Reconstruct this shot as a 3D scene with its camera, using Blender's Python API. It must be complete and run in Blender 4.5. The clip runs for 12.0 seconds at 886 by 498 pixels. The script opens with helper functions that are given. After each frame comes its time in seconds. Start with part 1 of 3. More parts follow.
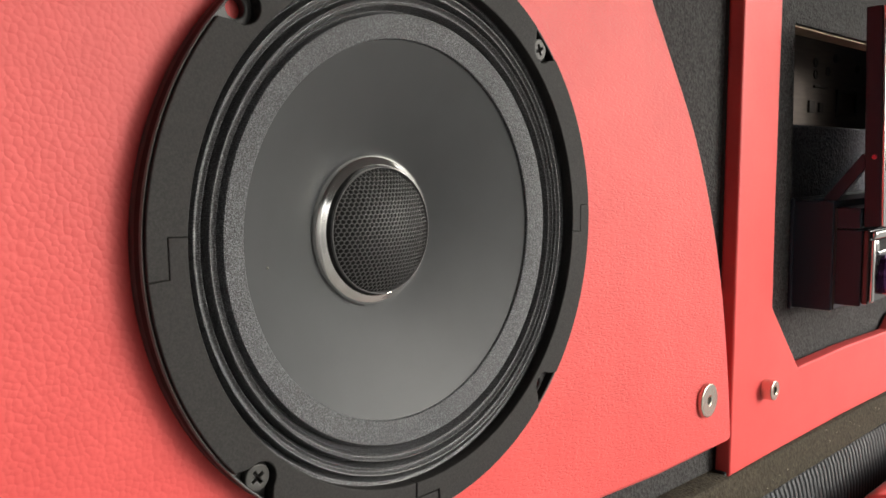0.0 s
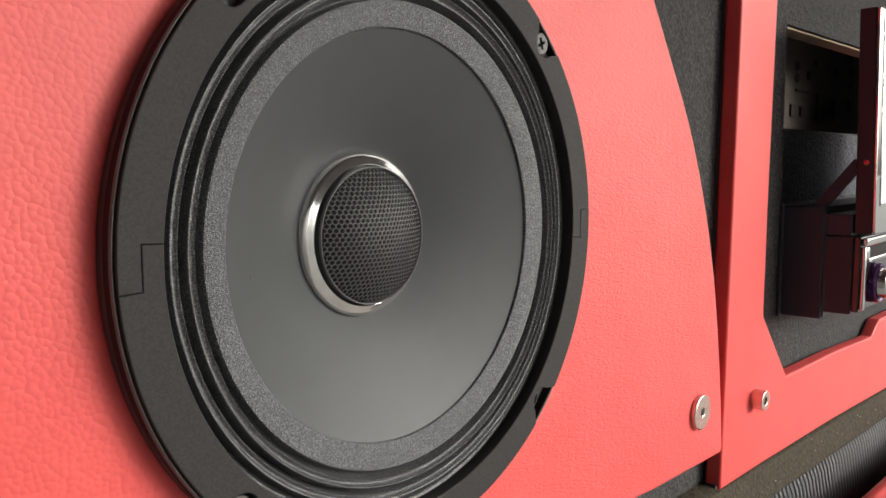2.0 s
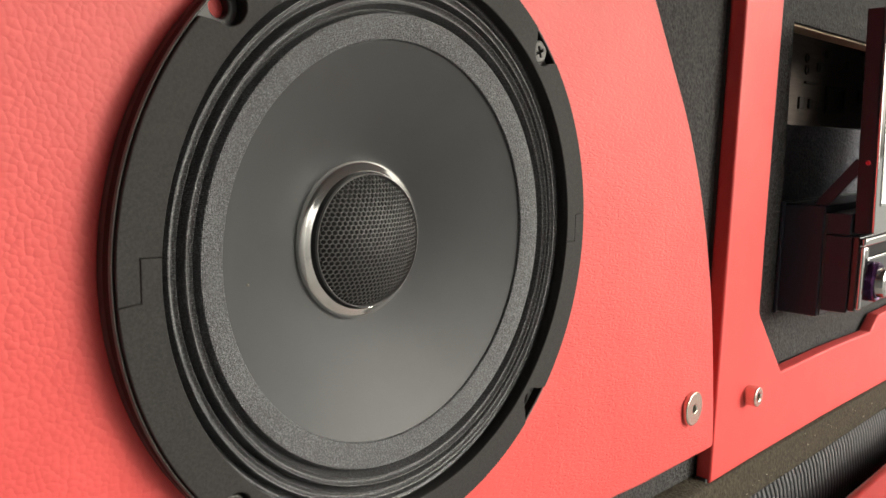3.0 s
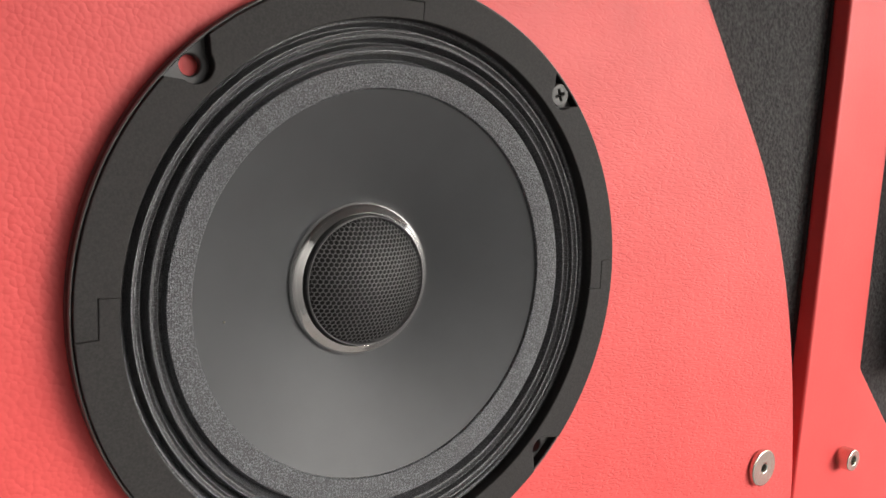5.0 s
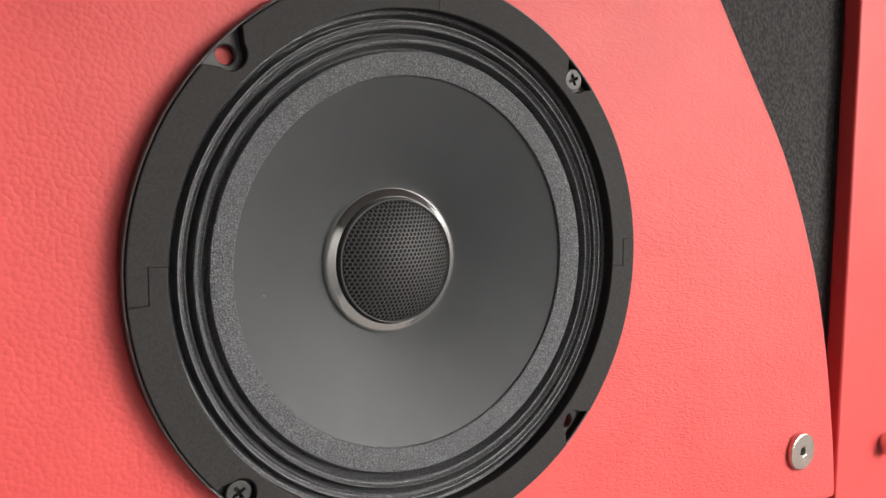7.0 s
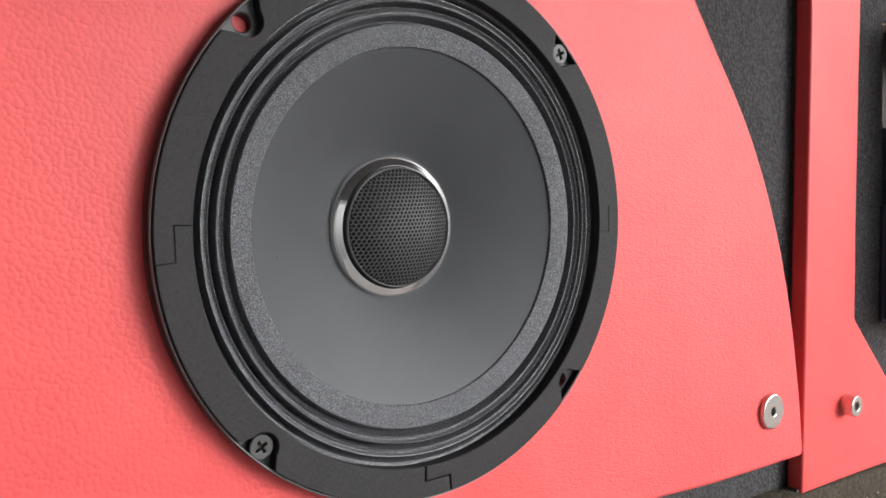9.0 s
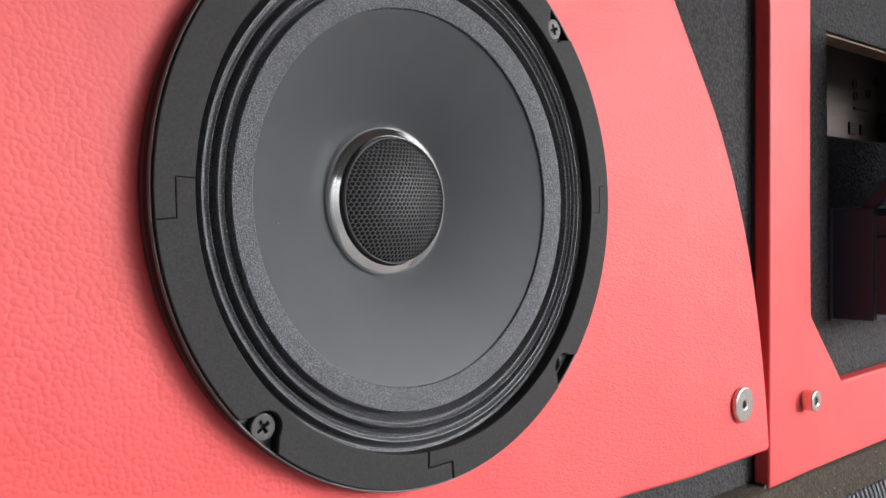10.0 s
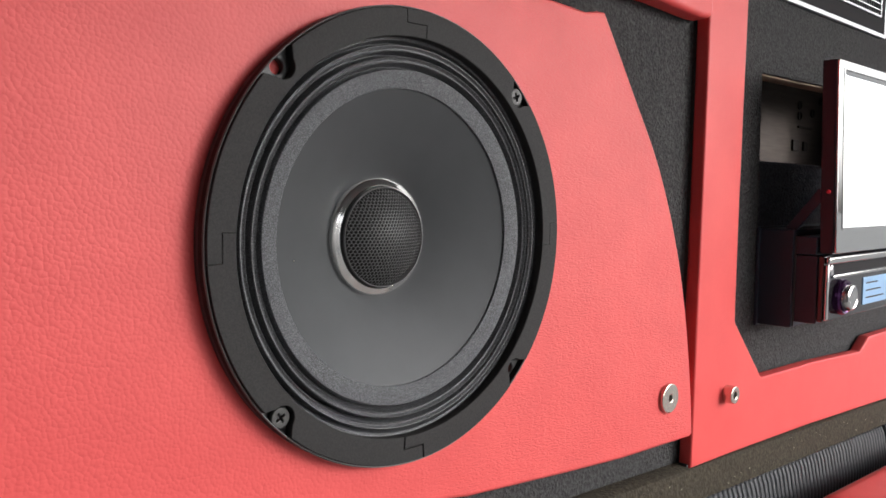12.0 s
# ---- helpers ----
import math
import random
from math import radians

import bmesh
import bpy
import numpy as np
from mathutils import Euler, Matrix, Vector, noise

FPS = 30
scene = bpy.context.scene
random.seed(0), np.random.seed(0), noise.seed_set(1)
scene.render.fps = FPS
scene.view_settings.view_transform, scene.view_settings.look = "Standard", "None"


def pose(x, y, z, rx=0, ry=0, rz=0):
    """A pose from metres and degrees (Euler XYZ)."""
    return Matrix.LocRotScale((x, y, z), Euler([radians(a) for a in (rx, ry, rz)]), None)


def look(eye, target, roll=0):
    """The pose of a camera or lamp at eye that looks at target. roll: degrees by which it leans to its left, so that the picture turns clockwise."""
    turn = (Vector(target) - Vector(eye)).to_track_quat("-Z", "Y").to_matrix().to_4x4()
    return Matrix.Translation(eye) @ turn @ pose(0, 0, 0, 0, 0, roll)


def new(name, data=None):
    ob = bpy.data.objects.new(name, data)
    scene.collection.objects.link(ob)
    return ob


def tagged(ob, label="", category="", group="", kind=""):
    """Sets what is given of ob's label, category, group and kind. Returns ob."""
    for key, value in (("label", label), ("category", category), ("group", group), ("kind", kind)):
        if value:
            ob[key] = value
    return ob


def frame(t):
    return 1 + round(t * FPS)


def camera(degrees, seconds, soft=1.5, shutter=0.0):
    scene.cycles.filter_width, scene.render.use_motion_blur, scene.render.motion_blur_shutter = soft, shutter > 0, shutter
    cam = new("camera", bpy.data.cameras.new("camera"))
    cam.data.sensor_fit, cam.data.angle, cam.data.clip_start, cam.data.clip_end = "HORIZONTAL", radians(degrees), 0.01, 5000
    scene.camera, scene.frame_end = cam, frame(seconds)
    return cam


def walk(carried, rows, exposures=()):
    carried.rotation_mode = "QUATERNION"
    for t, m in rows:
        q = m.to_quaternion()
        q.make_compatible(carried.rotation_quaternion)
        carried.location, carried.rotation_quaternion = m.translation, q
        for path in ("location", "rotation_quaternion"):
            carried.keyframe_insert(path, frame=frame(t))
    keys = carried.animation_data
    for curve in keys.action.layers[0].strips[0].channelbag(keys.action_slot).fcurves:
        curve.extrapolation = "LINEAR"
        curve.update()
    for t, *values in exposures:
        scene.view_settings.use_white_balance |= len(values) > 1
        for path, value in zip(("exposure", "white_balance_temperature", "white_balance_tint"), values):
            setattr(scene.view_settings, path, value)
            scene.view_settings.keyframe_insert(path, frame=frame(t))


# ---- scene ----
cam = camera(57.5, 12.0, soft=1.6)
# seconds, eye, yaw, pitch, roll
PATH = [
    (0, -0.19885, -0.21395, 0.62390, -45.486, -6.038, -0.791),
    (0.5, -0.19854, -0.20950, 0.62770, -46.223, -6.634, -0.231),
    (1, -0.19545, -0.19903, 0.62515, -47.379, -6.286, -0.296),
    (1.5, -0.19329, -0.19128, 0.62428, -48.088, -6.156, -0.194),
    (2, -0.18989, -0.19058, 0.62437, -47.886, -6.099, -0.054),
    (2.5, -0.19027, -0.19762, 0.62977, -47.192, -7.025, 0.718),
    (2.7, -0.19033, -0.19819, 0.63361, -47.357, -7.768, 1.018),
    (4.3, -0.17794, -0.22213, 0.64191, -41.577, -7.908, 2.321),
    (4.5, -0.16487, -0.23100, 0.64969, -38.849, -8.186, 2.865),
    (5, -0.14286, -0.23769, 0.65315, -34.979, -8.095, 2.416),
    (5.5, -0.13682, -0.24438, 0.65269, -33.169, -7.909, 1.819),
    (6, -0.13838, -0.24929, 0.64542, -32.454, -6.414, 0.854),
    (6.5, -0.14557, -0.25452, 0.63875, -32.317, -5.499, 0.234),
    (7, -0.14707, -0.25698, 0.63210, -31.813, -5.261, -0.206),
    (7.2, -0.14850, -0.25754, 0.63221, -31.915, -5.672, -0.473),
    (8.8, -0.16854, -0.25803, 0.62148, -34.757, -4.991, -0.743),
    (9, -0.17354, -0.25747, 0.61431, -35.696, -4.284, -1.400),
    (9.5, -0.18273, -0.24071, 0.60089, -38.880, -2.725, -1.987),
    (10, -0.19204, -0.22461, 0.59062, -42.163, -1.859, -1.197),
    (10.5, -0.20627, -0.23207, 0.59538, -43.196, -2.666, -0.126),
    (11, -0.22281, -0.25337, 0.60628, -43.273, -3.793, 0.908),
    (11.5, -0.23424, -0.27532, 0.61582, -43.584, -4.177, 0.839),
    (12, -0.24347, -0.28233, 0.62143, -43.635, -4.096, 0.654),
]
EXPOSURES = [(0.0, -0.18, 6450, 7), (2.0, -0.09, 6400, 6), (2.5, -0.09, 6750, 5), (5.0, -0.16, 6350, 10), (7.0, -0.14, 6280, 10), (9.5, 0.05, 5850, 10), (10.5, -0.17, 5820, 10), (12.0, -0.33, 6020, 10)]


def held(x, y, z, yaw, pitch, roll):
    d = Vector((-math.sin(radians(yaw)) * math.cos(radians(pitch)), math.cos(radians(yaw)) * math.cos(radians(pitch)), math.sin(radians(pitch))))
    e = Vector((x, y, z))
    return look(e, e + d, roll)


walk(cam, [(t, held(*p)) for t, *p in PATH], EXPOSURES)

# ---- light ----
world = bpy.data.worlds.new("sky")
scene.world = world
world.use_nodes = True
wn, wl = world.node_tree.nodes, world.node_tree.links
sky = wn.new("ShaderNodeTexSky")
sky.sky_type, sky.sun_disc = "NISHITA", False
sky.sun_elevation, sky.sun_rotation = radians(15), radians(146)
sky.air_density, sky.dust_density, sky.ozone_density = 1.0, 6.0, 1.0
pale = wn.new("ShaderNodeHueSaturation")
pale.inputs["Saturation"].default_value = 0.25
wl.new(sky.outputs[0], pale.inputs["Color"])
wl.new(pale.outputs[0], wn["Background"].inputs["Color"])
wn["Background"].inputs["Strength"].default_value = 0.31
sun = new("sun", bpy.data.lights.new("sun", "SUN"))
sun.data.energy, sun.data.angle, sun.data.color = 1.25, radians(52), (1.0, 0.97, 0.93)
sun.matrix_world = look((1.6, -2.38, 1.40), (0, 0, 0.6))


# ---- materials ----
def material(name, colour, rough=0.5, metal=0.0, spec=0.5, coat=0.0):
    m = bpy.data.materials.new(name)
    m.use_nodes = True
    b = m.node_tree.nodes["Principled BSDF"]
    b.inputs["Base Color"].default_value = (*colour, 1)
    b.inputs["Roughness"].default_value = rough
    b.inputs["Metallic"].default_value = metal
    b.inputs["Specular IOR Level"].default_value = spec
    b.inputs["Coat Weight"].default_value = coat
    return m


def node(m, kind, **values):
    n = m.node_tree.nodes.new(kind)
    for key, value in values.items():
        n.inputs[key.replace("_", " ")].default_value = value
    return n


def wire(m, a, b):
    m.node_tree.links.new(a, b)


def coords(m, stretch=(1, 1, 1)):
    c = m.node_tree.nodes.new("ShaderNodeTexCoord")
    s = m.node_tree.nodes.new("ShaderNodeMapping")
    s.inputs["Scale"].default_value = stretch
    wire(m, c.outputs["Object"], s.inputs["Vector"])
    return s.outputs[0]


def mottle(m, where, scale, low, high, detail=4.0, frm=0.3, to=0.7):
    """Base colour between two colours by noise."""
    n = node(m, "ShaderNodeTexNoise", Scale=scale, Detail=detail)
    r = m.node_tree.nodes.new("ShaderNodeValToRGB")
    r.color_ramp.elements[0].position, r.color_ramp.elements[1].position = frm, to
    r.color_ramp.elements[0].color, r.color_ramp.elements[1].color = (*low, 1), (*high, 1)
    wire(m, where, n.inputs["Vector"])
    wire(m, n.outputs["Fac"], r.inputs["Fac"])
    wire(m, r.outputs[0], m.node_tree.nodes["Principled BSDF"].inputs["Base Color"])
    return n


def relief(m, heights, strength, distance):
    """Bump from (socket, weight) pairs."""
    total = None
    for socket, weight in heights:
        x = m.node_tree.nodes.new("ShaderNodeMath")
        x.operation = "MULTIPLY"
        wire(m, socket, x.inputs[0])
        x.inputs[1].default_value = weight
        if total is None:
            total = x.outputs[0]
        else:
            s = m.node_tree.nodes.new("ShaderNodeMath")
            s.operation = "ADD"
            wire(m, total, s.inputs[0])
            wire(m, x.outputs[0], s.inputs[1])
            total = s.outputs[0]
    b = node(m, "ShaderNodeBump", Strength=strength, Distance=distance)
    wire(m, total, b.inputs["Height"])
    wire(m, b.outputs[0], m.node_tree.nodes["Principled BSDF"].inputs["Normal"])


def leather(name, low, high, grain, strength, rough, spec=0.41):
    """Pebbled hide: rounded grains between fine creases, with a faint mottle."""
    m = material(name, high, rough, spec=spec)
    w = coords(m)
    mottle(m, w, 24, low, high, 6.0)
    warp = node(m, "ShaderNodeTexNoise", Scale=grain * 0.3, Detail=2.0)
    wire(m, w, warp.inputs["Vector"])
    mix = node(m, "ShaderNodeMix")
    mix.data_type = "VECTOR"
    mix.inputs[0].default_value = 1.0 / grain
    wire(m, w, mix.inputs[4])
    wire(m, warp.outputs["Color"], mix.inputs[5])
    cells = m.node_tree.nodes.new("ShaderNodeTexVoronoi")
    cells.feature = "SMOOTH_F1"
    cells.inputs["Scale"].default_value, cells.inputs["Smoothness"].default_value = grain, 0.35
    wire(m, mix.outputs[1], cells.inputs["Vector"])
    pillow = m.node_tree.nodes.new("ShaderNodeMath")
    pillow.operation = "MULTIPLY"
    wire(m, cells.outputs["Distance"], pillow.inputs[0])
    wire(m, cells.outputs["Distance"], pillow.inputs[1])
    long = m.node_tree.nodes.new("ShaderNodeMapping")
    long.inputs["Scale"].default_value = (0.42, 1.0, 1.0)
    wire(m, w, long.inputs["Vector"])
    wrinkle = node(m, "ShaderNodeTexNoise", Scale=grain * 0.95, Detail=2.0)
    wire(m, long.outputs[0], wrinkle.inputs["Vector"])
    broad = node(m, "ShaderNodeTexNoise", Scale=30.0, Detail=2.0)
    wire(m, w, broad.inputs["Vector"])
    # the hide turns from round pebbles to long creases along its length
    apart = m.node_tree.nodes.new("ShaderNodeSeparateXYZ")
    wire(m, w, apart.inputs[0])
    turn = node(m, "ShaderNodeMapRange")
    turn.inputs["From Min"].default_value, turn.inputs["From Max"].default_value = -0.06, 0.10
    wire(m, apart.outputs[0], turn.inputs["Value"])
    narrow = m.node_tree.nodes.new("ShaderNodeMapping")
    narrow.inputs["Scale"].default_value = (0.30, 1.0, 1.0)
    wire(m, w, narrow.inputs["Vector"])
    fold = node(m, "ShaderNodeTexNoise", Scale=grain * 0.92, Detail=1.0, Distortion=0.3)
    wire(m, narrow.outputs[0], fold.inputs["Vector"])
    centred = m.node_tree.nodes.new("ShaderNodeMath")
    centred.operation = "SUBTRACT"
    centred.inputs[1].default_value = 0.5
    wire(m, fold.outputs["Fac"], centred.inputs[0])
    apart_by = m.node_tree.nodes.new("ShaderNodeMath")
    apart_by.operation = "ABSOLUTE"
    wire(m, centred.outputs[0], apart_by.inputs[0])
    groove = node(m, "ShaderNodeMapRange")
    groove.interpolation_type = "SMOOTHSTEP"
    groove.inputs["From Max"].default_value = 0.11
    wire(m, apart_by.outputs[0], groove.inputs["Value"])
    patchy = node(m, "ShaderNodeTexNoise", Scale=grain * 0.12, Detail=2.0)
    wire(m, w, patchy.inputs["Vector"])
    crease = m.node_tree.nodes.new("ShaderNodeMath")
    crease.operation = "MULTIPLY"
    wire(m, groove.outputs[0], crease.inputs[0])
    wire(m, patchy.outputs["Fac"], crease.inputs[1])
    blend = node(m, "ShaderNodeMix")
    blend.data_type = "FLOAT"
    wire(m, turn.outputs[0], blend.inputs[0])
    soft = m.node_tree.nodes.new("ShaderNodeMath")
    soft.operation = "MULTIPLY"
    soft.inputs[1].default_value = -1.05
    wire(m, pillow.outputs[0], soft.inputs[0])
    wire(m, soft.outputs[0], blend.inputs[2])
    strong = m.node_tree.nodes.new("ShaderNodeMath")
    strong.operation = "MULTIPLY"
    strong.inputs[1].default_value = 1.8
    wire(m, crease.outputs[0], strong.inputs[0])
    wire(m, strong.outputs[0], blend.inputs[3])
    relief(m, [(blend.outputs[0], 1.0), (wrinkle.outputs["Fac"], 0.22), (broad.outputs["Fac"], 0.35)], strength, 0.0006)
    return m


def fibre(name, low, high, scale, strength, rough=0.95, spec=0.15):
    m = material(name, high, rough, spec=spec)
    w = coords(m)
    n = mottle(m, w, scale, low, high, 3.0, 0.35, 0.75)
    big = node(m, "ShaderNodeTexNoise", Scale=scale * 0.22, Detail=3.0)
    wire(m, w, big.inputs["Vector"])
    relief(m, [(n.outputs["Fac"], 1.0), (big.outputs["Fac"], 1.0)], strength, 0.0025)
    return m


RED = leather("red_leather", (0.58, 0.060, 0.058), (0.65, 0.075, 0.071), 600, 0.26, 0.50)
RED_SMOOTH = leather("red_vinyl", (0.62, 0.064, 0.061), (0.67, 0.077, 0.072), 900, 0.07, 0.48, 0.30)
RED_GLOSS = leather("red_gloss_vinyl", (0.62, 0.064, 0.061), (0.67, 0.077, 0.072), 900, 0.05, 0.22)
FELT = fibre("black_felt", (0.036, 0.035, 0.035), (0.078, 0.076, 0.075), 480, 0.9)
FELT_BROWN = fibre("dusty_felt", (0.034, 0.029, 0.021), (0.078, 0.065, 0.047), 420, 0.6)
FELT_BLUE = fibre("blue_black_felt", (0.070, 0.070, 0.082), (0.140, 0.142, 0.162), 480, 0.9)
FOAM = fibre("gasket_foam", (0.0215, 0.0200, 0.0196), (0.0350, 0.0326, 0.0318), 1500, 0.07, 0.72, 0.25)


def weave(name, low, high, thread, strength, rough, spec=0.5, threads=0.5, frm=0.44, to=0.62):
    """Cloth of crossing threads, in metres a thread, with uneven bright fibres."""
    m = material(name, high, rough, spec=spec)
    w = coords(m)
    mottle(m, w, 1.1 / thread, low, high, 2.0, frm, to)
    waves = []
    for axis in ("X", "Z"):
        v = node(m, "ShaderNodeTexWave", Scale=0.314 / thread, Distortion=1.5, Detail=1.0)
        v.wave_type, v.bands_direction = "BANDS", axis
        wire(m, w, v.inputs["Vector"])
        waves.append((v.outputs["Fac"], threads))
    n = node(m, "ShaderNodeTexNoise", Scale=0.9 / thread, Detail=2.0)
    wire(m, w, n.inputs["Vector"])
    relief(m, [*waves, (n.outputs["Fac"], 0.9)], strength, 0.0005)
    return m


CLOTH = weave("treated_cloth", (0.038, 0.038, 0.039), (0.165, 0.165, 0.174), 0.0006, 0.75, 0.32, 0.75, 0.1, 0.48, 0.68)
BAND = weave("woven_band", (0.022, 0.022, 0.024), (0.155, 0.161, 0.174), 0.0005, 1.0, 0.32, 0.8, 0.15, 0.48, 0.62)
CONE = material("cone_poly", (0.040, 0.041, 0.042), 0.50, spec=0.38)
cw = coords(CONE)
mottle(CONE, cw, 60, (0.0400, 0.0416, 0.0432), (0.0450, 0.0468, 0.0486), 6.0)
cn = node(CONE, "ShaderNodeTexNoise", Scale=2500.0, Detail=2.0)
wire(CONE, cw, cn.inputs["Vector"])
relief(CONE, [(cn.outputs["Fac"], 1.0)], 0.06, 0.0004)
CHROME = material("chrome", (0.62, 0.61, 0.60), 0.12, 1.0)
DARK_CHROME = material("dark_chrome", (0.80, 0.79, 0.77), 0.12, 1.0)
DUST = material("dust", (0.36, 0.33, 0.27), 0.9)
STAIN = material("dark_stain", (0.045, 0.036, 0.032), 0.8)
MESH = material("mesh_metal", (0.20, 0.195, 0.195), 0.58, 0.5)
BLACK = material("black_plastic", (0.026, 0.025, 0.025), 0.5)
mottle(BLACK, coords(BLACK), 300, (0.020, 0.020, 0.020), (0.032, 0.031, 0.031))
EDGE = material("basket_black", (0.038, 0.036, 0.036), 0.5, spec=0.45)
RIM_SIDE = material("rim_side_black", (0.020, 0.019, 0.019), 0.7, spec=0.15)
# paler than the rest of the rim, for the light caught on its edge
LIP = material("edge_glint", (0.09, 0.087, 0.085), 0.50, 0.2)
VOID = material("dark_inside", (0.032, 0.030, 0.031), 0.9, spec=0.1)
SCREW = material("blackened_steel", (0.055, 0.053, 0.05), 0.5, 0.3)
NICKEL = material("nickel_steel", (0.66, 0.62, 0.55), 0.24, 1.0)
nw = coords(NICKEL, (1, 1, 14))
mottle(NICKEL, nw, 260, (0.55, 0.51, 0.44), (0.74, 0.70, 0.63))
GLOSS = material("gloss_black", (0.022, 0.020, 0.022), 0.12, coat=0.2)
MAROON = material("gloss_plastic", (0.030, 0.036, 0.050), 0.36, spec=0.25)
PLY = material("plywood", (0.30, 0.19, 0.11), 0.7)
mottle(PLY, coords(PLY, (3, 1, 30)), 14, (0.36, 0.25, 0.16), (0.56, 0.40, 0.27), 6.0)
# the same wood darkened: the recess's shade is in the base colour
SHADED_PLY = material("shaded_plywood", (0.16, 0.11, 0.08), 0.8)
mottle(SHADED_PLY, coords(SHADED_PLY, (3, 1, 30)), 10, (0.080, 0.062, 0.053), (0.110, 0.086, 0.072), 6.0)
SCREEN = material("screen_glass", (0.02, 0.02, 0.02), 0.05, spec=0.5)
PAGE = material("lit_page", (0.6, 0.6, 0.58), 0.25)
page = PAGE.node_tree.nodes["Principled BSDF"]
page.inputs["Emission Strength"].default_value = 0.95
pz = PAGE.node_tree.nodes.new("ShaderNodeSeparateXYZ")
wire(PAGE, coords(PAGE), pz.inputs[0])
pr = node(PAGE, "ShaderNodeMapRange")
pr.inputs["From Min"].default_value, pr.inputs["From Max"].default_value = 0.60, 0.71
wire(PAGE, pz.outputs[2], pr.inputs["Value"])
pc = PAGE.node_tree.nodes.new("ShaderNodeValToRGB")
pc.color_ramp.elements[0].color, pc.color_ramp.elements[1].color = (0.58, 0.59, 0.52, 1), (0.98, 1.0, 0.97, 1)
wire(PAGE, pr.outputs[0], pc.inputs["Fac"])
wire(PAGE, pc.outputs[0], page.inputs["Emission Color"])
STRIP = material("lit_strip", (0.7, 0.7, 0.7), 0.25)
STRIP.node_tree.nodes["Principled BSDF"].inputs["Emission Color"].default_value = (1, 1, 0.98, 1)
STRIP.node_tree.nodes["Principled BSDF"].inputs["Emission Strength"].default_value = 1.3
BEZEL = material("silvered_bezel", (0.62, 0.62, 0.61), 0.06, 1.0)
BLUE = material("blue_display", (0.25, 0.38, 0.55), 0.2)
ALUMINIUM = material("brushed_aluminium", (0.42, 0.42, 0.43), 0.32, 1.0)
BLUE.node_tree.nodes["Principled BSDF"].inputs["Emission Color"].default_value = (0.35, 0.6, 0.9, 1)
BLUE.node_tree.nodes["Principled BSDF"].inputs["Emission Strength"].default_value = 0.2
CASE = material("dark_casing", (0.026, 0.025, 0.034), 0.32, spec=0.28)
PURPLE = material("purple_ring", (0.09, 0.03, 0.11), 0.22, 0.8)
REDLAMP = material("red_lamp", (0.7, 0.05, 0.08), 0.3)
RUBBER = material("ribbed_rubber", (0.030, 0.031, 0.034), 0.55, spec=0.4)
mottle(RUBBER, coords(RUBBER), 90, (0.018, 0.019, 0.022), (0.032, 0.033, 0.037))
CONCRETE = material("concrete", (0.28, 0.27, 0.25), 0.9)
mottle(CONCRETE, coords(CONCRETE), 3, (0.32, 0.31, 0.29), (0.44, 0.43, 0.41), 8.0)


# for the unseen boards that only block light
BLOCK_DARK = material("block_dark", (0.09, 0.09, 0.09), 0.6)
mottle(BLOCK_DARK, coords(BLOCK_DARK), 5, (0.075, 0.075, 0.077), (0.105, 0.105, 0.107), 6.0)


# ---- builders ----
def mesh_of(name, bm, mat, smooth=True, flats=False):
    me = bpy.data.meshes.new(name)
    bmesh.ops.recalc_face_normals(bm, faces=bm.faces)
    bm.to_mesh(me)
    bm.free()
    me.materials.append(mat)
    if smooth:
        me.shade_smooth()
        me.set_sharp_from_angle(angle=radians(35))
    if flats:
        for f in me.polygons:
            f.use_smooth = max(abs(c) for c in f.normal) < 0.9995
    return me


def part(name, me, parent=None, label=""):
    ob = new(name, me)
    if parent:
        ob.parent = parent
    return tagged(ob, label)


def thing(name, label, category, group="", kind="", at=(0, 0, 0)):
    ob = new(name)
    ob.location = at
    ob.empty_display_size = 0.02
    return tagged(ob, label, category, group, kind)


def slab(name, loops, front, back, mat, round_edge=0.001, steps=3):
    """A board in the xz plane from outlines (the first one outside, the rest holes), between two depths, with rounded edges."""
    cu = bpy.data.curves.new(name, "CURVE")
    cu.dimensions, cu.fill_mode = "2D", "BOTH"
    cu.bevel_depth, cu.offset, cu.bevel_resolution = round_edge, -round_edge, steps
    cu.extrude = max((back - front) / 2 - round_edge, 0.00001)
    for loop in loops:
        sp = cu.splines.new("POLY")
        sp.points.add(len(loop) - 1)
        for p, (x, z) in zip(sp.points, loop):
            p.co = (x, z, 0, 1)
        sp.use_cyclic_u = True
    ob = bpy.data.objects.new("outline", cu)
    scene.collection.objects.link(ob)
    me = bpy.data.meshes.new_from_object(ob.evaluated_get(bpy.context.evaluated_depsgraph_get()))
    bpy.data.objects.remove(ob)
    bpy.data.curves.remove(cu)
    me.name = name
    me.transform(Matrix(((1, 0, 0, 0), (0, 0, -1, (front + back) / 2), (0, 1, 0, 0), (0, 0, 0, 1))))
    bm = bmesh.new()
    bm.from_mesh(me)
    bpy.data.meshes.remove(me)
    bmesh.ops.remove_doubles(bm, verts=bm.verts, dist=0.00002)
    return mesh_of(name, bm, mat, flats=True)


def circle(r, n=48, cx=0.0, cz=0.0, start=0.0):
    return [(cx + r * math.cos(start + 2 * math.pi * k / n), cz + r * math.sin(start + 2 * math.pi * k / n)) for k in range(n)]


